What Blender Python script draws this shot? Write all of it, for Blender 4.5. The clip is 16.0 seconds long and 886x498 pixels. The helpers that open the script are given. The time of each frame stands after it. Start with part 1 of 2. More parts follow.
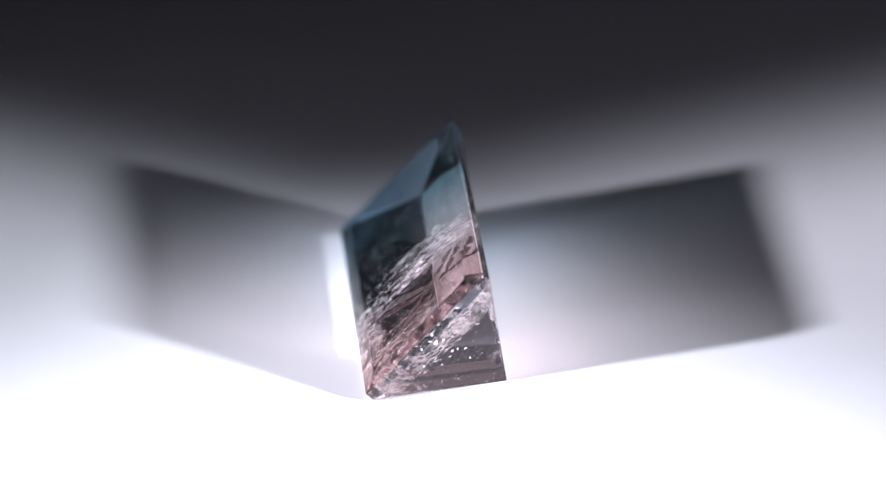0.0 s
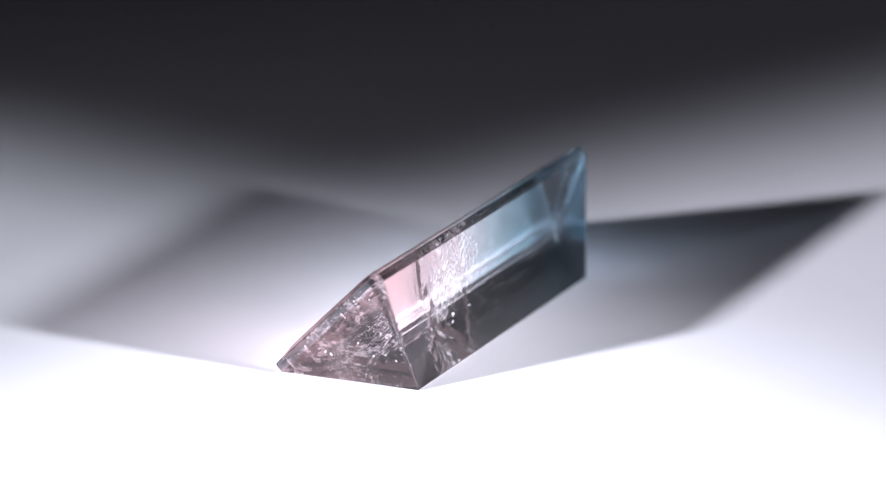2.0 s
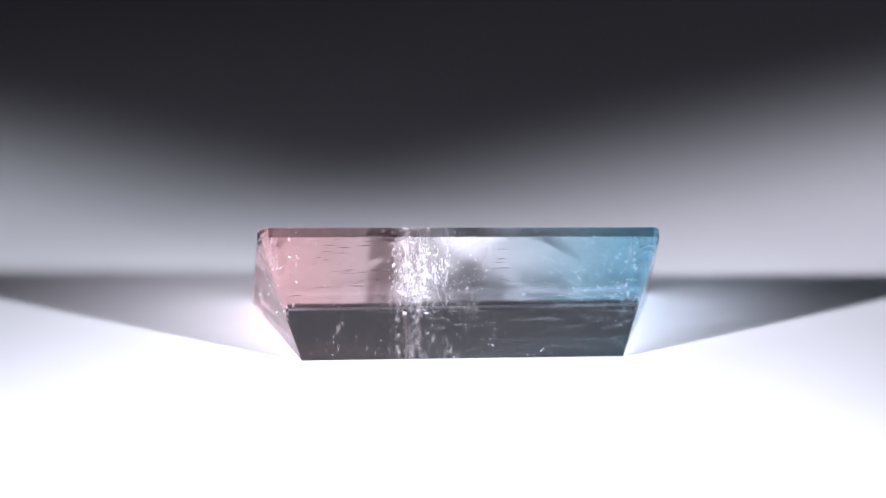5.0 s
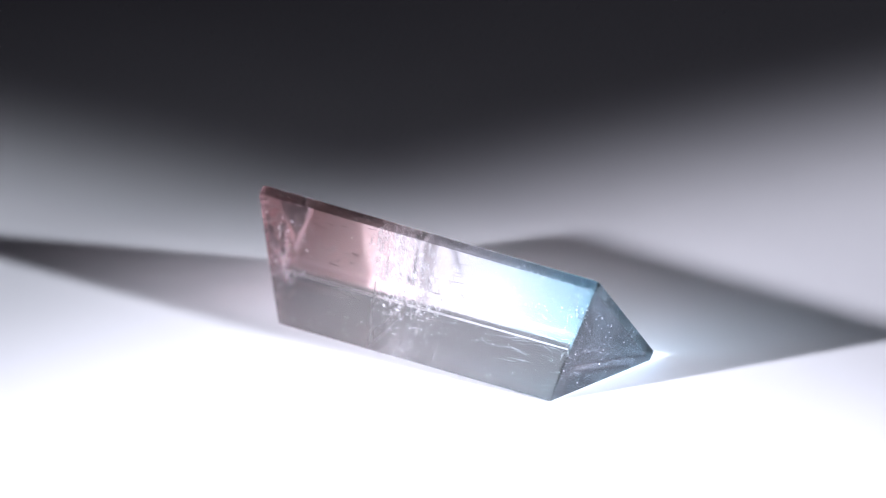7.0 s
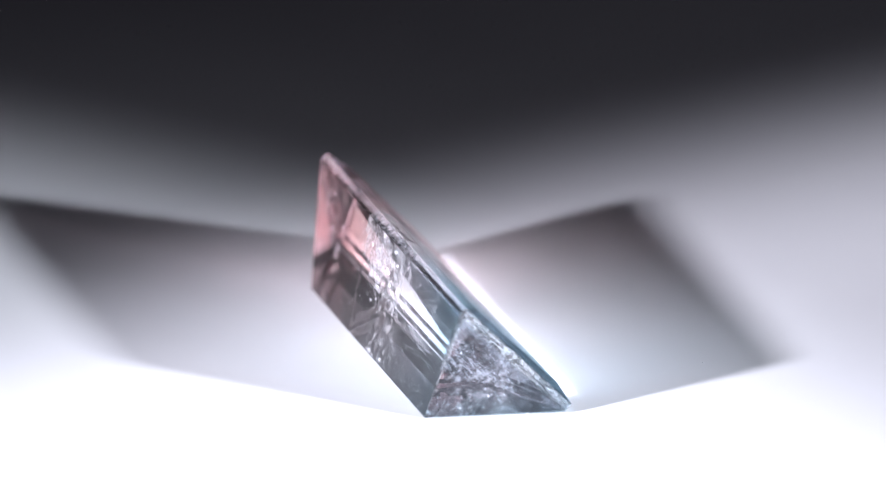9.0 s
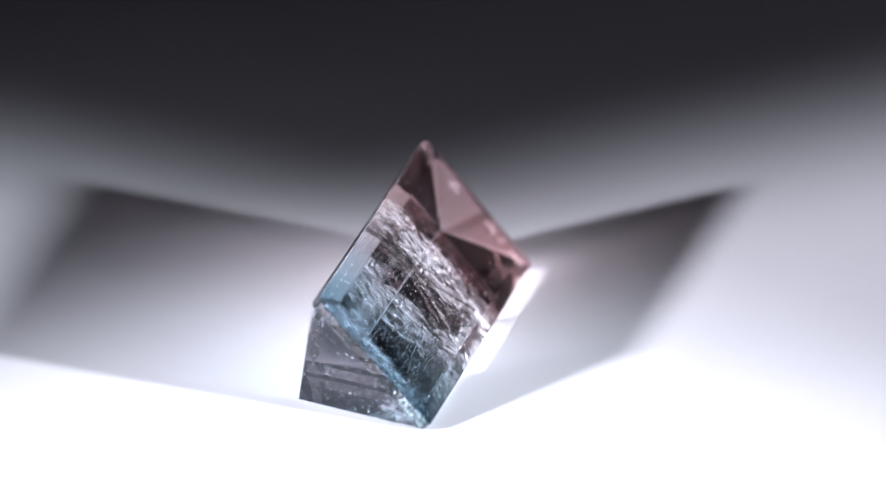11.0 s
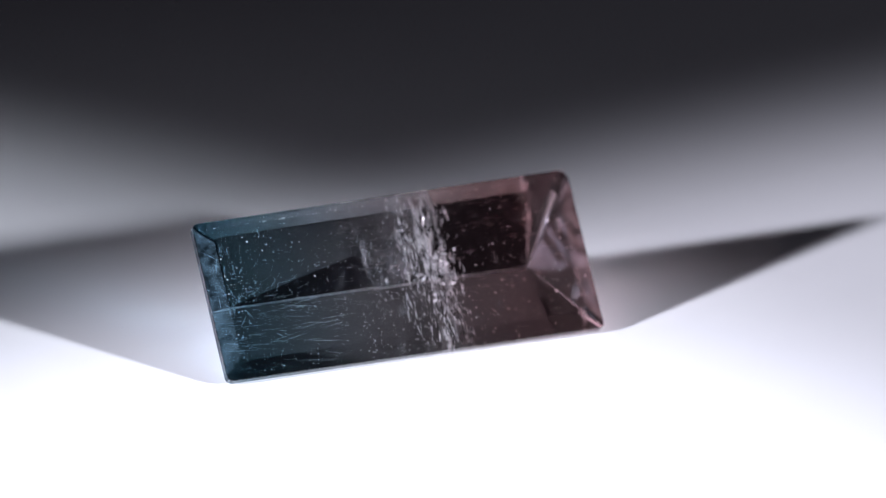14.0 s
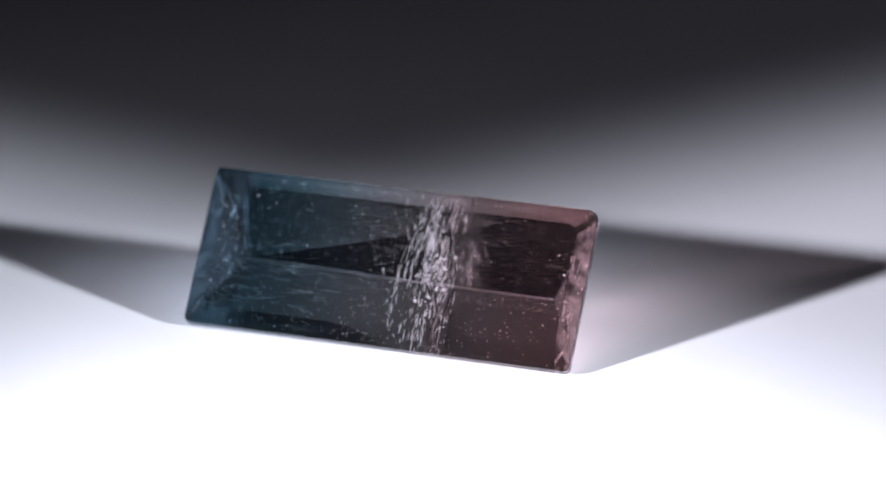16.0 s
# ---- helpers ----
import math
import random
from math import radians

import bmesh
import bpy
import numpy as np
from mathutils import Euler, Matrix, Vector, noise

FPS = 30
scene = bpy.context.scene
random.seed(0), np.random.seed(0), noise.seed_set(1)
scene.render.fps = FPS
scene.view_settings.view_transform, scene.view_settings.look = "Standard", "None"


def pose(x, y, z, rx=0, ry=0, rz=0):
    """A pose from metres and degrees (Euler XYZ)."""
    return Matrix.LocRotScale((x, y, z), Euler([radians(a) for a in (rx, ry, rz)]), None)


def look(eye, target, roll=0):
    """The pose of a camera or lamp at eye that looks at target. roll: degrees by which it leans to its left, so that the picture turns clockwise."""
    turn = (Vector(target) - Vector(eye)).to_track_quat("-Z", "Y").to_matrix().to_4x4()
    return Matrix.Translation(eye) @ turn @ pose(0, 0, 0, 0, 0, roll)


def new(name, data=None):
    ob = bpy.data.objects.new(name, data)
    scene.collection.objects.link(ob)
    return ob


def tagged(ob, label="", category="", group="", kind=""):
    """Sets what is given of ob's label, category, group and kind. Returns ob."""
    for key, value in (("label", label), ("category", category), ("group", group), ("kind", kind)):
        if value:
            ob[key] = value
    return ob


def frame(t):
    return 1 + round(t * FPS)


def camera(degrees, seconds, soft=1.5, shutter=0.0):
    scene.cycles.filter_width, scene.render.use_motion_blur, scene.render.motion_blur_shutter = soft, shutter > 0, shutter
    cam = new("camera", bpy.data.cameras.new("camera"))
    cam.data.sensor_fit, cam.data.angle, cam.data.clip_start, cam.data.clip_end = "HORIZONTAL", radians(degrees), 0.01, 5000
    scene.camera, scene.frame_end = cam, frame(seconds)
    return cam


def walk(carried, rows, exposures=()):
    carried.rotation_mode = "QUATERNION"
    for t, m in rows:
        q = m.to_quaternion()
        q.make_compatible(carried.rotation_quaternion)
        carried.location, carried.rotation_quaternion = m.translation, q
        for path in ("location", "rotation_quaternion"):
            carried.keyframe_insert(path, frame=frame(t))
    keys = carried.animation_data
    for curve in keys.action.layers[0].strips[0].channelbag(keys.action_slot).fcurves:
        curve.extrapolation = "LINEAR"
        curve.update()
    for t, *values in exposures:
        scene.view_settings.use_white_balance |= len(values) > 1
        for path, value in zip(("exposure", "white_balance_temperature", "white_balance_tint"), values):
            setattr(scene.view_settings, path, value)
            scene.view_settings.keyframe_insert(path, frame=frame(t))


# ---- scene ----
cam = camera(7.0, 16.0, soft=1.2)
EYE, WAY = Vector((0.0, -0.39978, 0.18600)), Vector((0.00257, 0.91128, -0.41179))
cam.data.dof.use_dof = True
cam.data.dof.focus_distance = 0.4340
cam.data.dof.aperture_fstop = 23.0
cam.data.dof.aperture_blades = 0
VIEW = look(EYE, EYE + WAY * 0.43, 0.948)
walk(cam, [(0.0, VIEW), (16.0, VIEW)], exposures=[(0.0, 0.0), (16.0, 0.0)])

# ---- light ----
world = bpy.data.worlds.new("studio_dusk")
scene.world = world
world.use_nodes = True
world.node_tree.nodes["Background"].inputs["Color"].default_value = (0.79, 0.75, 1.0, 1)
world.node_tree.nodes["Background"].inputs["Strength"].default_value = 0.0136


def spot(name, azimuth, elevation, distance, aim, cone, blend, power, color, fill, fill_power):
    """A narrow lamp head seen from the stone at that azimuth and elevation, aimed at a point of the disc:
    the beam, and a wide faint lamp added at the same place to lift the dark round the beam."""
    az, el = radians(azimuth), radians(elevation)
    eye = Vector((math.cos(az) * math.cos(el), math.sin(az) * math.cos(el), math.sin(el))) * distance
    for kind, wide, soft, watts in (("beam", cone, blend, power), ("fill", fill, 1.0, fill_power)):
        lamp = bpy.data.lights.new(name + "_" + kind, "SPOT")
        lamp.energy, lamp.color, lamp.shadow_soft_size = watts, color, 0.0104
        lamp.spot_size, lamp.spot_blend = radians(wide), soft
        new(name + "_" + kind, lamp).matrix_world = look(eye, aim)


spot("lamp_right", -25.5, 19.5, 0.29, (-0.0296, -0.0074, 0.0), 12.98, 0.702, 8.15, (0.835, 0.870, 1.0), 22.9, 0.148)
spot("lamp_left", -150.5, 20.3, 0.36, (0.0337, -0.0148, 0.0), 14.83, 0.629, 15.0, (0.855, 0.855, 1.0), 31.0, 0.403)


# ---- materials ----
def material(name):
    m = bpy.data.materials.new(name)
    m.use_nodes = True
    t = m.node_tree
    t.nodes.clear()
    out = t.nodes.new("ShaderNodeOutputMaterial")
    return m, t, out


def node(t, kind, **values):
    n = t.nodes.new(kind)
    for key, value in values.items():
        n.inputs[key.replace("_", " ")].default_value = value
    return n


def ramp(t, source, stops):
    r = t.nodes.new("ShaderNodeValToRGB")
    while len(r.color_ramp.elements) < len(stops):
        r.color_ramp.elements.new(0.5)
    for e, (place, color) in zip(r.color_ramp.elements, stops):
        e.position, e.color = place, (*color, 1)
    t.links.new(source, r.inputs[0])
    return r.outputs[0]


def along_stone(t):
    """0 at the pink end of the stone, 1 at its blue end, a little ragged."""
    where = t.nodes.new("ShaderNodeTexCoord")
    split = t.nodes.new("ShaderNodeSeparateXYZ")
    t.links.new(where.outputs["Object"], split.inputs[0])
    rough = node(t, "ShaderNodeTexNoise", Scale=420.0, Detail=3.0)
    t.links.new(where.outputs["Object"], rough.inputs["Vector"])
    shift = t.nodes.new("ShaderNodeMath")
    shift.operation = "MULTIPLY_ADD"
    shift.inputs[1].default_value = 0.0022
    t.links.new(rough.outputs["Fac"], shift.inputs[0])
    t.links.new(split.outputs[0], shift.inputs[2])
    span = t.nodes.new("ShaderNodeMapRange")
    span.inputs["From Min"].default_value, span.inputs["From Max"].default_value = -0.0089, 0.0151
    t.links.new(shift.outputs[0], span.inputs["Value"])
    return span.outputs["Result"], where.outputs["Object"]


SIDE_STOPS = [(0.0, (0.965, 0.905, 0.925)), (0.16, (0.97, 0.915, 0.93)), (0.32, (0.98, 0.94, 0.93)), (0.44, (0.98, 0.965, 0.97)),
              (0.58, (0.97, 0.97, 0.98)), (0.70, (0.94, 0.95, 0.97)), (0.84, (0.88, 0.92, 0.95)), (1.0, (0.76, 0.86, 0.90))]
TABLE_STOPS = [(0.0, (0.955, 0.735, 0.745)), (0.16, (0.96, 0.775, 0.765)), (0.32, (0.93, 0.83, 0.84)), (0.44, (0.945, 0.92, 0.915)),
               (0.58, (0.92, 0.925, 0.945)), (0.70, (0.79, 0.86, 0.90)), (0.84, (0.59, 0.745, 0.81)), (1.0, (0.44, 0.595, 0.69))]
UNDER_STOPS = [(0.0, (0.985, 0.88, 0.85)), (0.35, (0.98, 0.94, 0.935)), (0.6, (0.95, 0.96, 0.965)), (0.8, (0.79, 0.905, 0.91)), (1.0, (0.58, 0.83, 0.86))]
END_STOPS = [(0.0, (0.95, 0.84, 0.84)), (0.4, (0.95, 0.91, 0.92)), (0.6, (0.91, 0.91, 0.95)), (1.0, (0.74, 0.81, 0.89))]


def crystal_material(name, clear=0.0, dim=1.0, frost=0.0, stops=SIDE_STOPS, patch_glow=0.0):
    m, t, out = material(name)
    u, where = along_stone(t)
    color = ramp(t, u, stops)
    full = color
    # dim scales the glass tint down on faces that should show darker
    dimmed = t.nodes.new("ShaderNodeVectorMath")
    dimmed.operation = "SCALE"
    dimmed.inputs["Scale"].default_value = dim
    t.links.new(color, dimmed.inputs[0])
    color = dimmed.outputs[0]
    glass = node(t, "ShaderNodeBsdfGlass", Roughness=0.0, IOR=1.63)
    t.links.new(color, glass.inputs["Color"])
    surface = glass
    # translucent share: faint frost, set so that the stone's ends brighten from within
    if frost:
        haze = node(t, "ShaderNodeBsdfTranslucent")
        t.links.new(full, haze.inputs["Color"])
        surface = t.nodes.new("ShaderNodeMixShader")
        surface.inputs[0].default_value = frost
        t.links.new(glass.outputs[0], surface.inputs[1])
        t.links.new(haze.outputs[0], surface.inputs[2])
    if patch_glow:
        # patchy matt haze painted in for the bright reflections in the end crowns
        matt = node(t, "ShaderNodeBsdfDiffuse")
        twice = t.nodes.new("ShaderNodeVectorMath")
        twice.operation = "MULTIPLY"
        t.links.new(full, twice.inputs[0])
        t.links.new(full, twice.inputs[1])
        t.links.new(twice.outputs[0], matt.inputs["Color"])
        patch = node(t, "ShaderNodeTexNoise", Scale=1500.0, Detail=6.0, Roughness=0.65)
        t.links.new(where, patch.inputs["Vector"])
        hazed = t.nodes.new("ShaderNodeMixShader")
        t.links.new(ramp(t, patch.outputs["Fac"], [(0.40, (0.1 * patch_glow,) * 3), (0.68, (patch_glow,) * 3)]), hazed.inputs[0])
        t.links.new(surface.outputs[0], hazed.inputs[1])
        t.links.new(matt.outputs[0], hazed.inputs[2])
        surface = hazed
    if clear:
        straight = node(t, "ShaderNodeBsdfTransparent")
        t.links.new(color, straight.inputs["Color"])
        thin = t.nodes.new("ShaderNodeMixShader")
        thin.inputs[0].default_value = clear
        t.links.new(surface.outputs[0], thin.inputs[1])
        t.links.new(straight.outputs[0], thin.inputs[2])
        surface = thin
    t.links.new(surface.outputs[0], out.inputs[0])
    return m


def fracture_material(name, most):
    """Air films in cracks: mostly clear, here and there silvery."""
    m, t, out = material(name)
    where = t.nodes.new("ShaderNodeTexCoord")
    patch = node(t, "ShaderNodeTexNoise", Scale=3600.0, Detail=6.0, Roughness=0.7)
    drawn = node(t, "ShaderNodeMapping", Scale=(1.0, 0.30, 0.62), Rotation=(-0.83, 0.0, 0.0))
    t.links.new(where.outputs["Object"], drawn.inputs["Vector"])
    t.links.new(drawn.outputs[0], patch.inputs["Vector"])
    fac = ramp(t, patch.outputs["Fac"], [(0.42, (0.0, 0.0, 0.0)), (0.64, (most, most, most))])
    clear = node(t, "ShaderNodeBsdfTransparent")
    gloss = node(t, "ShaderNodeBsdfGlossy", Color=(0.95, 0.95, 0.95, 1), Roughness=0.28)
    milk = node(t, "ShaderNodeBsdfDiffuse", Color=(0.9, 0.88, 0.88, 1))
    both, mix = t.nodes.new("ShaderNodeMixShader"), t.nodes.new("ShaderNodeMixShader")
    both.inputs[0].default_value = 0.62
    t.links.new(gloss.outputs[0], both.inputs[1])
    t.links.new(milk.outputs[0], both.inputs[2])
    t.links.new(fac, mix.inputs[0])
    t.links.new(clear.outputs[0], mix.inputs[1])
    t.links.new(both.outputs[0], mix.inputs[2])
    t.links.new(mix.outputs[0], out.inputs[0])
    return m


def white_disc_material():
    m, t, out = material("matt_white_acrylic")
    where = t.nodes.new("ShaderNodeTexCoord")
    fine = node(t, "ShaderNodeTexNoise", Scale=2500.0, Detail=5.0)
    broad = node(t, "ShaderNodeTexNoise", Scale=60.0, Detail=3.0)
    for n in (fine, broad):
        t.links.new(where.outputs["Object"], n.inputs["Vector"])
    color = ramp(t, broad.outputs["Fac"], [(0.3, (0.79, 0.79, 0.80)), (0.7, (0.83, 0.83, 0.835))])
    bsdf = node(t, "ShaderNodeBsdfPrincipled", Roughness=0.55, IOR=1.45)
    bsdf.inputs["Specular IOR Level"].default_value = 0.25
    bump = node(t, "ShaderNodeBump", Strength=0.05, Distance=0.00005)
    t.links.new(fine.outputs["Fac"], bump.inputs["Height"])
    t.links.new(bump.outputs[0], bsdf.inputs["Normal"])
    t.links.new(color, bsdf.inputs["Base Color"])
    t.links.new(bsdf.outputs[0], out.inputs[0])
    return m


def plain_material(name, color, rough, spread=0.15, scale=300.0):
    m, t, out = material(name)
    where = t.nodes.new("ShaderNodeTexCoord")
    n = node(t, "ShaderNodeTexNoise", Scale=scale, Detail=5.0)
    t.links.new(where.outputs["Object"], n.inputs["Vector"])
    low, high = [tuple(min(1, c * k) for c in color) for k in (1 - spread, 1 + spread)]
    c = ramp(t, n.outputs["Fac"], [(0.3, low), (0.7, high)])
    bsdf = node(t, "ShaderNodeBsdfPrincipled", Roughness=rough)
    t.links.new(c, bsdf.inputs["Base Color"])
    t.links.new(bsdf.outputs[0], out.inputs[0])
    return m


def silver_material():
    """Air film in a fresh crack, which mirrors what lies before it."""
    m, t, out = material("mirror_bright_crack")
    where = t.nodes.new("ShaderNodeTexCoord")
    n = node(t, "ShaderNodeTexNoise", Scale=5200.0, Detail=4.0)
    t.links.new(where.outputs["Object"], n.inputs["Vector"])
    gloss = node(t, "ShaderNodeBsdfGlossy", Color=(0.96, 0.96, 0.96, 1), Roughness=0.24)
    clear = node(t, "ShaderNodeBsdfTransparent")
    mix = t.nodes.new("ShaderNodeMixShader")
    t.links.new(ramp(t, n.outputs["Fac"], [(0.40, (0.15, 0.15, 0.15)), (0.52, (0.9, 0.9, 0.9))]), mix.inputs[0])
    t.links.new(clear.outputs[0], mix.inputs[1])
    t.links.new(gloss.outputs[0], mix.inputs[2])
    t.links.new(mix.outputs[0], out.inputs[0])
    return m


CRYSTAL = crystal_material("bicolour_tourmaline")
TABLE_GLASS = crystal_material("bicolour_tourmaline_table", 0.042, stops=TABLE_STOPS)
# underside tint dimmed to hold back the lit disc seen through it
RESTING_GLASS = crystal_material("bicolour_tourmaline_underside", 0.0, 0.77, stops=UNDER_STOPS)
# end faces dimmed to darken the inside; this crystal is darker along its length
PINK_END_GLASS = crystal_material("rose_tourmaline_end", 0.0, 0.80, 0.055, END_STOPS)
BLUE_END_GLASS = crystal_material("blue_tourmaline_end", 0.0, 0.80, 0.06, END_STOPS)
# upper crown: shade put into the glass by a dimmed tint
UPPER_CROWN_GLASS = crystal_material("shaded_tourmaline_crown", 0.055, 0.72, stops=TABLE_STOPS)
CROWN_GLASS = crystal_material("hazed_tourmaline_crown", 0.055, stops=TABLE_STOPS, patch_glow=0.15)
# upper girdle: tint scaled far down to a dark band
GIRDLE_GLASS = crystal_material("dark_tourmaline_girdle", 0.0, 0.36, 0.02, END_STOPS)
DISC = white_disc_material()
RIM = plain_material("grey_plastic", (0.25, 0.25, 0.26), 0.5)
FRACTURE = fracture_material("silvery_fracture", 0.66)
CLOUD = fracture_material("milky_veil", 0.12)
SILVER = silver_material()
GLINT = plain_material("white_glint", (0.9, 0.92, 0.95), 0.2, 0.05)
TUBE = plain_material("dark_tube", (0.05, 0.035, 0.035), 0.4)
LINT = plain_material("white_dust", (0.85, 0.85, 0.87), 0.8, 0.1)
TABLE = plain_material("dark_laminate", (0.06, 0.06, 0.065), 0.5, 0.3, 20.0)


# ---- mesh helpers ----
def link(name, bm, mat, parent=None, label=""):
    me = bpy.data.meshes.new(name)
    bm.to_mesh(me)
    bm.free()
    me.materials.append(mat)
    ob = new(name, me)
    if parent:
        ob.parent = parent
    if label:
        ob["label"] = label
    return ob


def part(name, bm, mat, parent, label=""):
    return link(name, bm, mat, parent, label)


def lathe(profile, steps=96):
    """A solid turned about the z axis from (radius, height) pairs, from the axis to the axis."""
    bm = bmesh.new()
    rings = []
    for r, z in profile:
        if r == 0:
            rings.append([bm.verts.new((0, 0, z))])
        else:
            rings.append([bm.verts.new((r * math.cos(2 * math.pi * i / steps), r * math.sin(2 * math.pi * i / steps), z)) for i in range(steps)])
    for a, b in zip(rings, rings[1:]):
        for i in range(steps):
            j = (i + 1) % steps
            loop = [a[i % len(a)], a[j % len(a)], b[j % len(b)], b[i % len(b)]]
            loop = [v for k, v in enumerate(loop) if v not in loop[:k]]
            bm.faces.new(loop)
    bmesh.ops.recalc_face_normals(bm, faces=bm.faces)
    return bm


# ---- support ----
def make_table():
    bm = bmesh.new()
    bmesh.ops.create_cube(bm, size=1, matrix=Matrix.Translation((0, 0, -0.075)) @ Matrix.Diagonal((1.6, 1.2, 0.03, 1)))
    bmesh.ops.bevel(bm, geom=list(bm.edges), offset=0.003, segments=2, affect="EDGES")
    return tagged(link("tabletop", bm, TABLE), "dark laminate tabletop under the turntable", "tabletop", kind="structure")


def make_turntable():
    table = tagged(new("turntable"), "white round display turntable turning slowly under the stone", "turntable")
    part("disc", lathe([(0, 0), (0.118, 0), (0.1192, -0.0004), (0.12, -0.0015), (0.12, -0.005), (0.1195, -0.0058), (0, -0.0058)], 160), DISC, table,
         "matt white acrylic top disc")
    part("base", lathe([(0, -0.0058), (0.085, -0.0058), (0.09, -0.009), (0.105, -0.054), (0.105, -0.0598), (0, -0.0598)], 96), RIM, table, "grey plastic drum base")
    return table


# ---- the stone ----
PINK, BLUE = -0.01024, 0.01398      # ends of the table facet along the stone
KEEL = (-0.00760, 0.01182, -0.00447)  # the keel's two ends, and its place across
FOOT = (0.00376, 0.0)               # lower girdle edge, on the disc
TOP = (-0.00313, 0.00750)           # upper girdle edge
GIRDLE = 0.00090                    # height of the table over the pavilion
CROWN = 0.00110                     # width of the bevel round the table
CLIP = 0.00030


def make_stone():
    stone = tagged(new("gemstone"), "long emerald-cut tourmaline, pink fading to blue, lying on its side", "gemstone")
    across = Vector((0, TOP[0] - FOOT[0], TOP[1] - FOOT[1]))
    wide = across.length
    across.normalize()
    out = Vector((0, across.z, -across.y))
    bm = bmesh.new()

    def rectangle(lift, inset):
        foot = Vector((0, *FOOT)) + out * lift
        for end, sign in ((PINK + inset, 1), (BLUE - inset, -1)):
            for side in (0, 1):
                corner = foot + across * (wide - inset if side else inset) + Vector((end, 0, (0.00014 if sign > 0 else -0.00014) if side else 0))
                cut = CLIP * (2.0 if side and sign > 0 else 1.0)  # the pink end's top corner is worn rounder
                slip = Vector((sign * cut, 0, 0)), across * (-cut if side else cut)
                for a, b in ((1.0, 0.0), (0.32, 0.32), (0.0, 1.0)):
                    bm.verts.new(corner + slip[0] * a + slip[1] * b)

    rectangle(0, 0)
    rectangle(GIRDLE * 0.65, 0)
    rectangle(GIRDLE, CROWN)
    bm.verts.new((KEEL[0], KEEL[2], 0))
    bm.verts.new((KEEL[1], KEEL[2], 0))
    bmesh.ops.convex_hull(bm, input=bm.verts)
    bmesh.ops.dissolve_limit(bm, angle_limit=radians(1.5), verts=bm.verts, edges=bm.edges)
    bmesh.ops.bevel(bm, geom=list(bm.edges), offset=0.00004, segments=1, affect="EDGES")
    bmesh.ops.recalc_face_normals(bm, faces=bm.faces)
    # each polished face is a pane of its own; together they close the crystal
    keel_side = Vector((0, -TOP[1], TOP[0] - KEEL[2])).normalized()
    pink_end = Vector((-0.85, -0.3, -0.2)).normalized()
    blue_end = Vector((0.85, -0.3, -0.2)).normalized()
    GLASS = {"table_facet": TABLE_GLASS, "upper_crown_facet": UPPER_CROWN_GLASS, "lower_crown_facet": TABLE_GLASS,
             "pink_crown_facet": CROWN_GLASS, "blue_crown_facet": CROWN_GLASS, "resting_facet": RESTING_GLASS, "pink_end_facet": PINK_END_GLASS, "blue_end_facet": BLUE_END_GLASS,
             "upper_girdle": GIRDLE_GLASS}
    panes = {}
    for f in bm.faces:
        n = f.normal
        if n.dot(out) > 0.995:
            kind = "table_facet"
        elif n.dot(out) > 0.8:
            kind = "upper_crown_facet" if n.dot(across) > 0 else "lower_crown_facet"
            if f.calc_area() > 1e-6 and abs(n.x) > 0.1:
                kind = "pink_crown_facet" if n.x < 0 else "blue_crown_facet"
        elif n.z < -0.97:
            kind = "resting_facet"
        elif n.dot(keel_side) > 0.97:
            kind = "pavilion_facet"
        elif abs(n.x) > 0.97 and f.calc_area() > 1e-6:
            kind = "pink_girdle" if n.x < 0 else "blue_girdle"
        elif n.dot(pink_end) > 0.9 and f.calc_area() > 1e-6:
            kind = "pink_end_facet"
        elif n.dot(blue_end) > 0.9 and f.calc_area() > 1e-6:
            kind = "blue_end_facet"
        elif n.dot(across) < -0.6 and abs(n.x) < 0.3:
            kind = "lower_girdle"
        elif n.dot(across) > 0.9 and f.calc_area() > 1e-6:
            kind = "upper_girdle"
        else:
            kind = "girdle"
        panes.setdefault(kind, []).append([tuple(v.co) for v in f.verts])
    bm.free()
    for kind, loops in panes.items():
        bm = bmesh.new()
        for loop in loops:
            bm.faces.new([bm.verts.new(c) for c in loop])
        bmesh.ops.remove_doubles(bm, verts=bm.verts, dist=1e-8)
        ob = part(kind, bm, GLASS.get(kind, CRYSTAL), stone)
        # these faces cast no shadow, so lamp light reaches inside and under the stone
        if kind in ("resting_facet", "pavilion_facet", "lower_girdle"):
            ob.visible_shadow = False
    return stone


def inside(u, v, z, margin=0.0):
    """Whether a point of the stone's own space lies in the crystal, that far from its faces."""
    if z < margin:
        return False
    # pavilion side: from the keel up to the upper girdle edge
    a = Vector((TOP[1], KEEL[2] - TOP[0]))
    a.normalize()
    if (v - KEEL[2]) * a.x + z * a.y < margin:
        return False
    across = Vector((TOP[0] - FOOT[0], TOP[1] - FOOT[1])).normalized()
    depth = (v - FOOT[0]) * across.y - (z - FOOT[1]) * across.x
    if depth > GIRDLE - margin:
        return False
    # the bevel round the table
    bevel = max(0.0, (depth - GIRDLE * 0.65) / (GIRDLE * 0.35)) * CROWN + margin
    along = (v - FOOT[0]) * across.x + (z - FOOT[1]) * across.y
    if depth > 0 and not bevel < along < math.hypot(TOP[0] - FOOT[0], TOP[1] - FOOT[1]) - bevel:
        return False
    full = 0.0072
    k = max(0.0, min(1.0, -depth / full))
    return PINK + k * 0.0034 + margin < u < BLUE - k * 0.0030 - margin


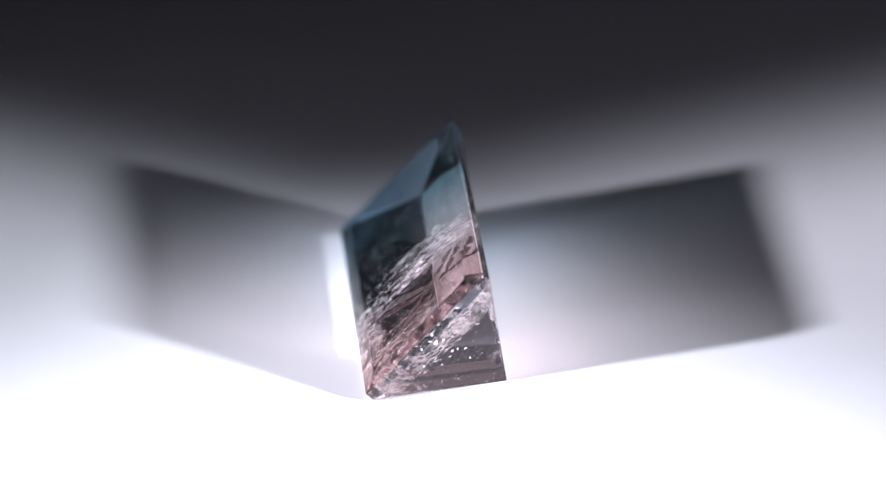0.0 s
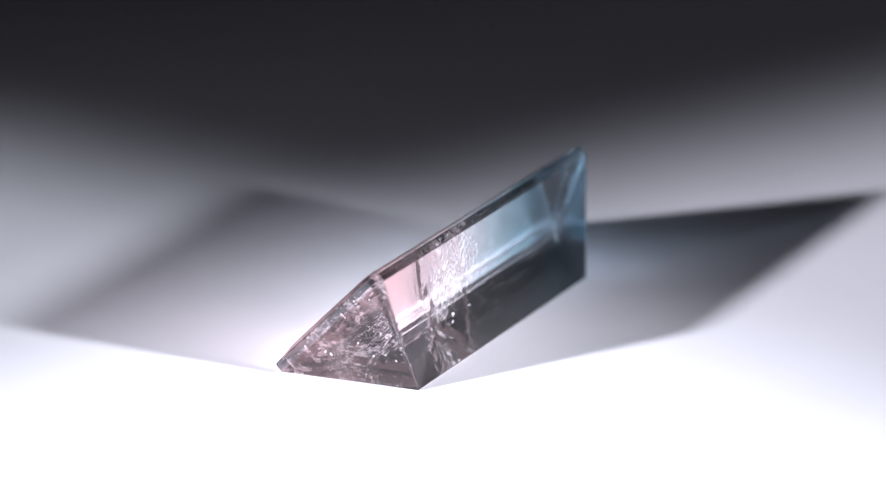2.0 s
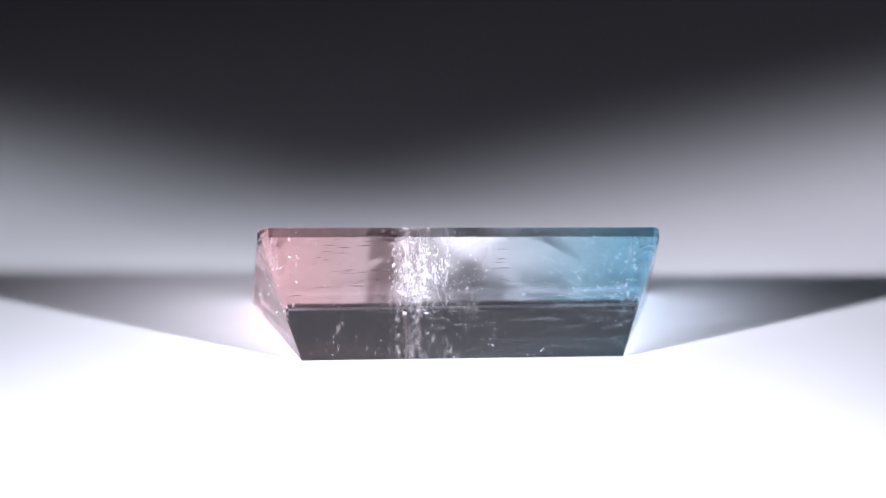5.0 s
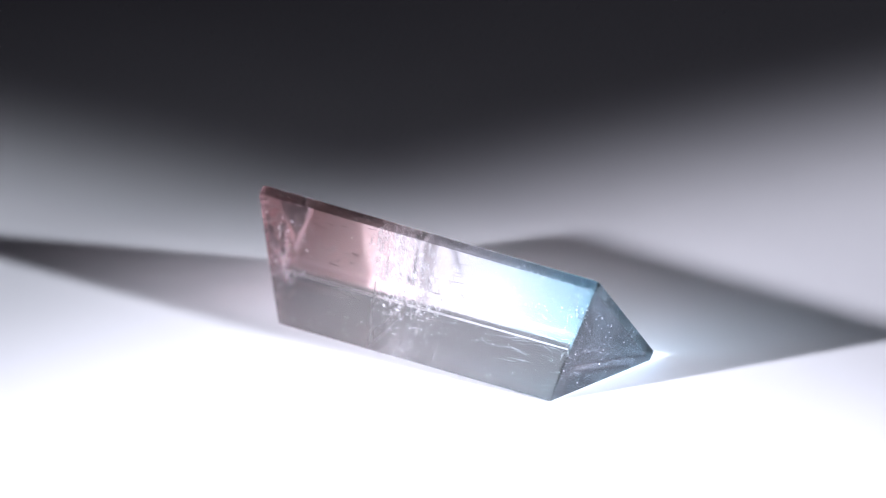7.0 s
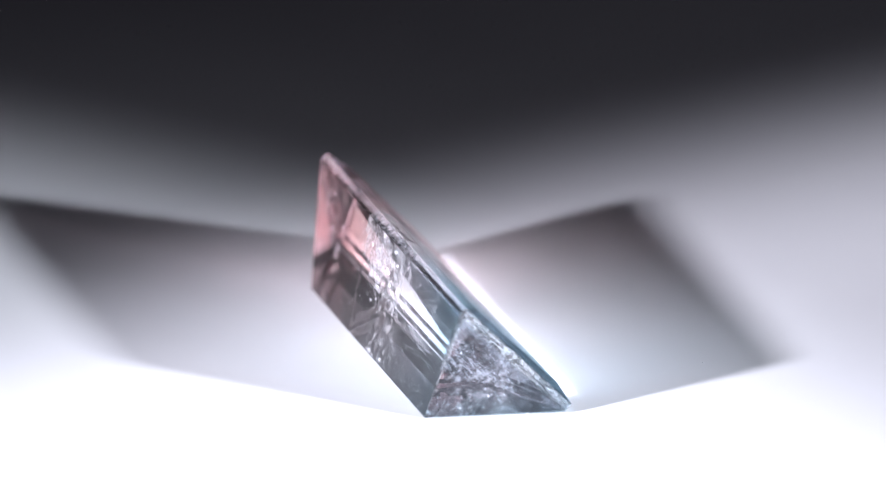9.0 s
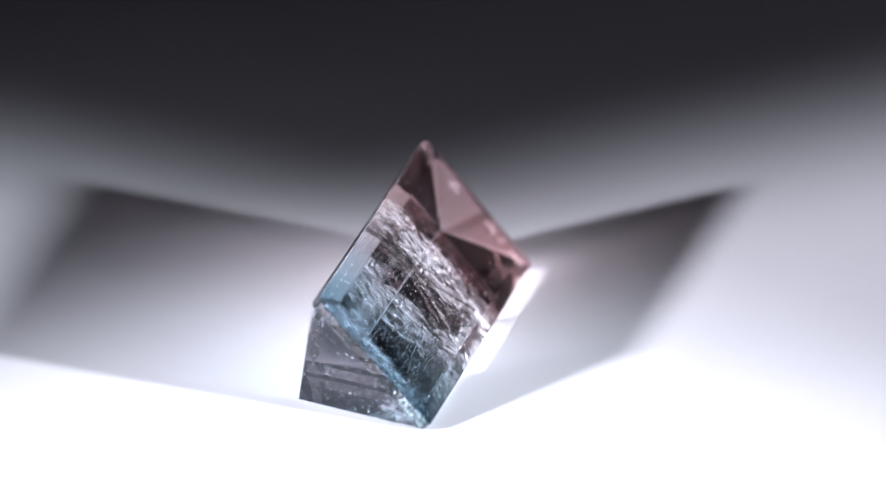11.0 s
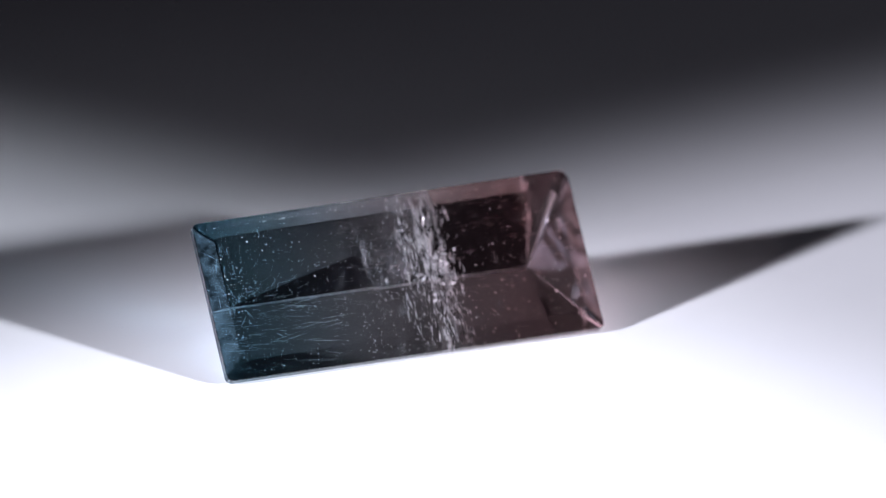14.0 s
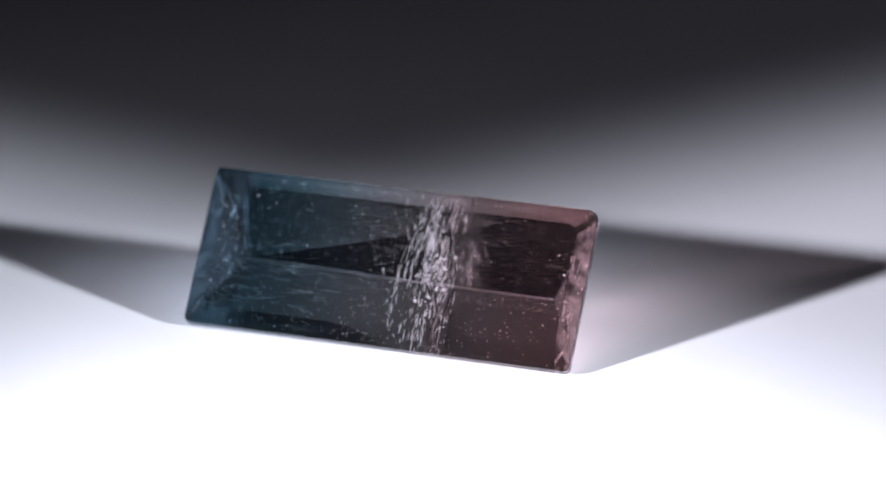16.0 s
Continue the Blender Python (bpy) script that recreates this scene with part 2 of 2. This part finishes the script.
def ridge_lift(p):
    """The ridge climbs a little towards the pink end: p, moved with it."""
    k = (p.x - PINK) / (BLUE - PINK)
    return p + Vector((0, 0, 0.00014 * (1 - 2 * k) * max(0.0, min(1.0, p.z / TOP[1]))))


def table_depth(v, z):
    """How far a point of the stone's own space lies under the plane of the table facet."""
    across = Vector((TOP[0] - FOOT[0], TOP[1] - FOOT[1])).normalized()
    return GIRDLE - (v - FOOT[0]) * across.y + (z - FOOT[1]) * across.x


def fracture(stone, u0, lean, seed, keep, wave=0.0006, mat=None, shallow=0.0, reach=1.0):
    """A ragged crack across the stone, running in from the table facet as far as reach: a wavy sheet of many small flakes, with gaps."""
    rnd = random.Random(seed)
    bm = bmesh.new()
    step = 0.00016
    n = 60

    def place(i, j):
        v, z = -0.0046 + i * step, j * step
        p = Vector((v * 260 + seed, z * 260, seed * 1.7))
        w = noise.noise(p) + 0.5 * noise.noise(p * 2.3) + 0.3 * noise.noise(p * 6.1)
        return Vector((u0 + lean * (z - 0.003) + wave * w, v, z))

    for i in range(n):
        for j in range(52):
            mid = place(i + 0.5, j + 0.5)
            dense = noise.noise(Vector((mid.y * 420, mid.z * 420, seed * 3.1))) + 0.6 * noise.noise(Vector((mid.y * 1400, mid.z * 1400, seed)))
            if dense < keep or not inside(*mid, 0.00022) or (shallow and inside(*mid, shallow)) or table_depth(mid.y, mid.z) > reach * (0.7 + 0.3 * dense):
                continue
            turn = Matrix.Rotation(rnd.uniform(-0.13, 0.13), 3, (0, 1, 0)) @ Matrix.Rotation(rnd.uniform(-0.13, 0.13), 3, (0, 0, 1))
            corners = [mid + turn @ (place(i + a, j + b) - mid) * rnd.uniform(0.8, 1.25) for a, b in ((0, 0), (1, 0), (1, 1), (0, 1))]
            bm.faces.new([bm.verts.new(c) for c in corners])
    return part("fracture", bm, mat or FRACTURE, stone, {TUBE: "dark ragged crack inside the crystal", CLOUD: "milky veil inside the crystal"}.get(
        mat, "silvery ragged crack inside the crystal"))


def slivers(stone, name, mat, count, seed, span, long, thick, aim, label, weight=None, axis=(1, 0, 0)):
    """Many tiny needles or grains in the crystal, in one mesh."""
    rnd = random.Random(seed)
    bm = bmesh.new()
    made = 0
    while made < count:
        u, v, z = rnd.uniform(*span), rnd.uniform(-0.0046, 0.0042), rnd.uniform(0, 0.008)
        if not inside(u, v, z, 0.00025) or (weight and rnd.random() > weight(u, v, z)):
            continue
        way = Vector((rnd.gauss(0, 1), rnd.gauss(0, 1), rnd.gauss(0, 1)))
        way = (way.normalized() * (1 - aim) + Vector(axis) * aim).normalized()
        half = way * rnd.uniform(*long) * 0.5
        side = way.orthogonal().normalized() * rnd.uniform(*thick)
        other = way.cross(side)
        mid = Vector((u, v, z))
        if not (inside(*(mid + half), 0.0001) and inside(*(mid - half), 0.0001)):
            continue
        tips = [bm.verts.new(mid + half), bm.verts.new(mid - half)]
        ring = [bm.verts.new(mid + side * math.cos(q) + other * math.sin(q)) for q in (0, 2.1, 4.2)]
        for i in range(3):
            bm.faces.new((tips[0], ring[i], ring[(i + 1) % 3]))
            bm.faces.new((tips[1], ring[(i + 1) % 3], ring[i]))
        made += 1
    return tagged(part(name, bm, mat, stone, label), kind="stuff")


def bright_flakes(stone, count, seed, middle, spread, most, label):
    """A knot of white flakes in the crystal, of uneven size and tilt."""
    rnd = random.Random(seed)
    bm = bmesh.new()
    for i in range(count):
        mid = Vector([rnd.gauss(m, d) for m, d in zip(middle, spread)])
        r = 0.00003 + most * rnd.random() ** 2
        if not inside(*mid, r + 0.0001):
            continue
        turn = Euler((rnd.gauss(0.7, 0.5), rnd.gauss(0, 0.6), rnd.uniform(0, 6))).to_matrix()
        ring = []
        n = rnd.randint(5, 8)
        for k in range(n):
            q = 2 * math.pi * k / n + rnd.uniform(-0.3, 0.3)
            ring.append(bm.verts.new(mid + turn @ Vector((math.cos(q) * r * rnd.uniform(0.5, 1.6), math.sin(q) * r * rnd.uniform(0.3, 0.9), rnd.uniform(-0.2, 0.2) * r))))
        tip = bm.verts.new(mid + turn @ Vector((0, 0, 0.2 * r)))
        for k in range(n):
            bm.faces.new((tip, ring[k], ring[(k + 1) % n]))
    return tagged(part("flakes", bm, GLINT, stone, label), kind="stuff")


def mirror_flakes(stone, count, seed, u, spread, label):
    """Thin cleavage flakes in the crystal, long and narrow, turned much the same way."""
    rnd = random.Random(seed)
    across = Vector((0, TOP[0] - FOOT[0], TOP[1] - FOOT[1]))
    out = Vector((0, across.z, -across.y)).normalized()
    bm = bmesh.new()
    made = 0
    while made < count:
        mid = Vector((0, *FOOT)) + across * rnd.betavariate(3.0, 2.4) + out * (GIRDLE - rnd.uniform(0.0004, 0.0022)) + Vector((rnd.gauss(u, spread), 0, 0))
        r = 0.00005 + 0.00030 * rnd.random() ** 2.2
        if not inside(*mid, r + 0.0001):
            continue
        # tilt chosen so that the flakes mirror the lit disc towards the camera
        el, az = radians(rnd.gauss(20, 7)), radians(rnd.gauss(90, 8))
        n = Vector((math.cos(az) * math.cos(el), math.sin(az) * math.cos(el), math.sin(el)))
        x = (Vector((0, 0, 1)).cross(n)).normalized()
        y = n.cross(x)
        k = rnd.randint(7, 10)
        ring = []
        for i in range(k):
            q = 2 * math.pi * i / k + rnd.uniform(-0.25, 0.25)
            ring.append(bm.verts.new(mid + x * math.cos(q) * r * rnd.uniform(0.12, 0.45) + y * math.sin(q) * r * rnd.uniform(0.7, 2.1) + n * r * rnd.uniform(-0.08, 0.08)))
        tip = bm.verts.new(mid + n * r * 0.06)
        for i in range(k):
            bm.faces.new((tip, ring[i], ring[(i + 1) % k]))
        made += 1
    return tagged(part("flakes", bm, SILVER, stone, label), kind="stuff")


def make_inclusions(stone):
    mirror_flakes(stone, 60, 91, -0.0008, 0.0005, "mirror-bright flakes in the cracked middle of the crystal")
    mirror_flakes(stone, 18, 92, 0.0006, 0.0013, "scattered mirror-bright flakes inside the crystal")
    # added to stand for the bright reflections along the blue end
    mirror_flakes(stone, 16, 93, 0.0124, 0.0005, "added mirror-bright flakes that brighten the blue end")
    bright_flakes(stone, 26, 90, (-0.0006, 0.0007, 0.0028), (0.0005, 0.0009, 0.0010), 0.00012, "small white flakes in the cracked middle of the crystal")
    bright_flakes(stone, 20, 95, (-0.0083, 0.0006, 0.0038), (0.0006, 0.0012, 0.0014), 0.00014, "bright flakes near the pink end")
    # more flakes added to lighten the blue end
    bright_flakes(stone, 30, 96, (0.0118, 0.0006, 0.0034), (0.0006, 0.0013, 0.0015), 0.00004, "added bright flakes that lighten the blue end")
    bright_flakes(stone, 64, 97, (-0.0005, 0.0000, 0.0041), (0.0008, 0.0010, 0.0012), 0.00022, "larger white flakes just under the table facet")
    fracture(stone, -0.0015, 0.02, 3, -0.10, 0.0003, FRACTURE, 0.0, 0.0030)
    fracture(stone, -0.0012, 0.0, 4, 0.24, 0.0002, TUBE, 0.0008)
    fracture(stone, -0.0011, 0.0, 6, 0.22, 0.00025, FRACTURE, 0.0009)
    fracture(stone, -0.0007, -0.10, 5, 0.0, 0.0005, FRACTURE, 0.0, 0.0024)
    fracture(stone, 0.0003, 0.05, 9, 0.0, 0.0006, CLOUD, 0.0, 0.0030)
    fracture(stone, 0.0009, 0.05, 8, 0.0, 0.0006, CLOUD, 0.0, 0.0026)
    fracture(stone, 0.0013, 0.04, 7, 0.25, 0.0004, FRACTURE, 0.0, 0.0018)
    fracture(stone, 0.0018, -0.05, 11, 0.05, 0.0009, CLOUD, 0.0, 0.0026)
    fracture(stone, 0.0030, 0.15, 14, 0.30, 0.0009, CLOUD, 0.0, 0.0030)
    fracture(stone, -0.0052, 0.2, 17, 0.60, 0.0008, CLOUD)
    # the last two sheets are added to lighten the stone's ends
    fracture(stone, 0.0122, 0.02, 18, 0.15, 0.0005, CLOUD, 0.0, 0.0026)
    fracture(stone, -0.0092, -0.02, 20, 0.10, 0.0004, FRACTURE, 0.0, 0.0024)
    slivers(stone, "feathers", GLINT, 520, 27, (-0.0022, 0.0024), (0.00015, 0.0009), (0.000006, 0.000024), 0.84, "feathery white streaks across the crystal",
            lambda u, v, z: 0.0 if table_depth(v, z) > 0.0024 else (1.0 if z > 0.0030 else 0.4) * max(0.0, 1 - abs(u + 0.0005) / 0.0024) * (1.0 if noise.noise(Vector((u * 1300, v * 300, z * 300))) > 0.08 else 0.06), (0.0, -0.67, 0.74))
    middle = lambda u, v, z: 1.0 if -0.002 < u < 0.004 else 0.15
    blue = lambda u, v, z: 1.0 if u > 0.009 else 0.3
    slivers(stone, "glints", GLINT, 320, 21, (-0.009, 0.013), (0.00004, 0.00016), (0.000009, 0.000024), 0.2, "tiny bright glints in the crystal", middle)
    slivers(stone, "glints", GLINT, 260, 28, (-0.009, 0.013), (0.00004, 0.00012), (0.000009, 0.000022), 0.3, "fine bright specks under the table facet",
            lambda u, v, z: 1.0 if table_depth(v, z) < 0.0016 else 0.0)
    slivers(stone, "glints", GLINT, 460, 22, (0.003, 0.0135), (0.00003, 0.00007), (0.000007, 0.000016), 0.2, "fine pale specks in the blue end", blue)
    slivers(stone, "hair_needles", GLINT, 15, 23, (0.009, 0.0134), (0.0004, 0.0016), (0.000006, 0.000012), 0.3, "hair-thin pale needles in the blue end")
    slivers(stone, "silk", GLINT, 44, 26, (0.0055, 0.0130), (0.0006, 0.0026), (0.000003, 0.000006), 0.78, "pale silky fibres in the blue end",
            lambda u, v, z: 1.0 if z < 0.0032 and v > -0.002 else 0.0)
    slivers(stone, "growth_tubes", TUBE, 60, 24, (-0.009, 0.005), (0.00015, 0.0012), (0.000012, 0.00004), 0.96, "short dark growth tubes along the crystal",
            lambda u, v, z: 1.0 if v < -0.0022 - 0.00016 * (4 - z * 1000) and z > 0.0025 and noise.noise(Vector((u * 260, 7, z * 700))) > 0.12 else 0.0)


def make_grains(stone):
    """Dust grains that cling to the polished faces, and bruised spots along the edges."""
    rnd = random.Random(61)
    across = Vector((0, TOP[0] - FOOT[0], TOP[1] - FOOT[1]))
    out = Vector((0, across.z, -across.y)).normalized()
    foot, top, keel = Vector((0, *FOOT)), Vector((0, *TOP)), Vector((0, KEEL[2], 0))
    bm = bmesh.new()

    def grain(p, r):
        m = Matrix.Translation(ridge_lift(p)) @ Euler([rnd.uniform(0, 3) for k in range(3)]).to_matrix().to_4x4() @ Matrix.Diagonal((r * rnd.uniform(0.8, 1.8), r, r * 0.7, 1))
        bmesh.ops.create_icosphere(bm, subdivisions=1, radius=1, matrix=m)

    def size():
        return 0.000007 + 0.000032 * rnd.random() ** 5

    for i in range(240):
        u = PINK + 0.0012 + (BLUE - PINK - 0.0024) * (1 - rnd.random() ** 2.2)
        grain(foot + across * rnd.uniform(0.12, 0.88) + out * GIRDLE + Vector((u, 0, 0)), size())
    for i in range(40):
        k = rnd.uniform(0.05, 0.95)
        u = rnd.uniform(KEEL[0] + 0.0003, KEEL[1] - 0.0003)
        grain(keel.lerp(top, k) + Vector((u, 0, 0)), size())
    for i in range(260):
        k = rnd.uniform(0.03, 0.97)
        grain(keel.lerp(foot, k) + Vector((rnd.uniform(KEEL[0], KEEL[1]), 0, 0.00001)), 0.000006 + 0.000026 * rnd.random() ** 3)
    for end, tip in ((PINK, KEEL[0]), (BLUE, KEEL[1])):
        for i in range(40):
            a, b = rnd.random(), rnd.random()
            if a + b > 1:
                a, b = 1 - a, 1 - b
            p = Vector((end, *FOOT)) * (1 - a - b) + Vector((end, *TOP)) * a + Vector((tip, KEEL[2], 0)) * b
            grain(p, size() if i > 6 else rnd.uniform(0.00003, 0.00007))
    return tagged(part("dust_grains", bm, LINT, stone, "fine pale dust clinging to the polished faces"), kind="stuff")


def make_chips(stone):
    """Small bruised flakes along the sharp edges of the girdle."""
    rnd = random.Random(77)
    across = Vector((0, TOP[0] - FOOT[0], TOP[1] - FOOT[1]))
    out = Vector((0, across.z, -across.y)).normalized()
    foot, top = Vector((0, *FOOT)), Vector((0, *TOP))
    rails = [(top + out * GIRDLE * 0.80 - across.normalized() * 0.0005, PINK, BLUE, 110), (top + out * GIRDLE * 0.62, PINK, BLUE, 60), (top + out * GIRDLE * 0.3, PINK, BLUE, 50), (top, PINK, BLUE, 50), (foot, PINK, BLUE, 16)]
    bm = bmesh.new()

    def flake(p, r):
        m = Matrix.Translation(ridge_lift(p)) @ Euler([rnd.uniform(0, 3) for k in range(3)]).to_matrix().to_4x4() @ Matrix.Diagonal((r * rnd.uniform(1, 2.6), r, r * 0.35, 1))
        bmesh.ops.create_icosphere(bm, subdivisions=1, radius=1, matrix=m)

    for base, a, b, count in rails:
        for i in range(count):
            flake(base + Vector((rnd.uniform(a + 0.0006, b - 0.0006), 0, 0)), rnd.uniform(0.000012, 0.00004))
    for end in (PINK + 0.00005, BLUE - 0.00005):
        for i in range(16):
            flake(foot + across * rnd.uniform(0.08, 0.92) + Vector((end, 0, 0)) + out * rnd.choice((0, GIRDLE * 0.6)), rnd.uniform(0.00002, 0.00005))
    return tagged(part("edge_chips", bm, FRACTURE, stone, "tiny silvery chips along the sharp edges"), kind="stuff")


def make_dust():
    """Grains that lie on the disc."""
    rnd = random.Random(40)
    bm = bmesh.new()
    spots = [(-0.0203, 0.0019), (0.0173, -0.0060), (0.0101, 0.0142)]
    spots += [(rnd.uniform(-0.05, 0.05), rnd.uniform(-0.05, 0.05)) for i in range(16)]
    for x, y in spots:
        r = rnd.uniform(0.00002, 0.00005)
        m = Matrix.Translation((x, y, r * 0.5)) @ Euler((rnd.random(), rnd.random(), rnd.random())).to_matrix().to_4x4() @ Matrix.Diagonal((r * rnd.uniform(1, 2), r, r, 1))
        bmesh.ops.create_icosphere(bm, subdivisions=1, radius=1, matrix=m)
    return tagged(link("dust", bm, LINT), "fine white dust grains on the turntable", "dust", kind="stuff")


make_table()
turntable = make_turntable()
stone = make_stone()
make_inclusions(stone)
make_grains(stone)
make_chips(stone)
dust = make_dust()


# ---- the turning ----
def motions():
    """The disc and all that lies on it turn clockwise, seen from above, at a steady pace."""
    for thing in (turntable, stone, dust):
        walk(thing, [(k * 0.5, pose(0, 0, 0.00004 if thing is stone else 0, 0, 0, math.degrees(1.65105 - 0.31649 * k * 0.5))) for k in range(33)])


motions()
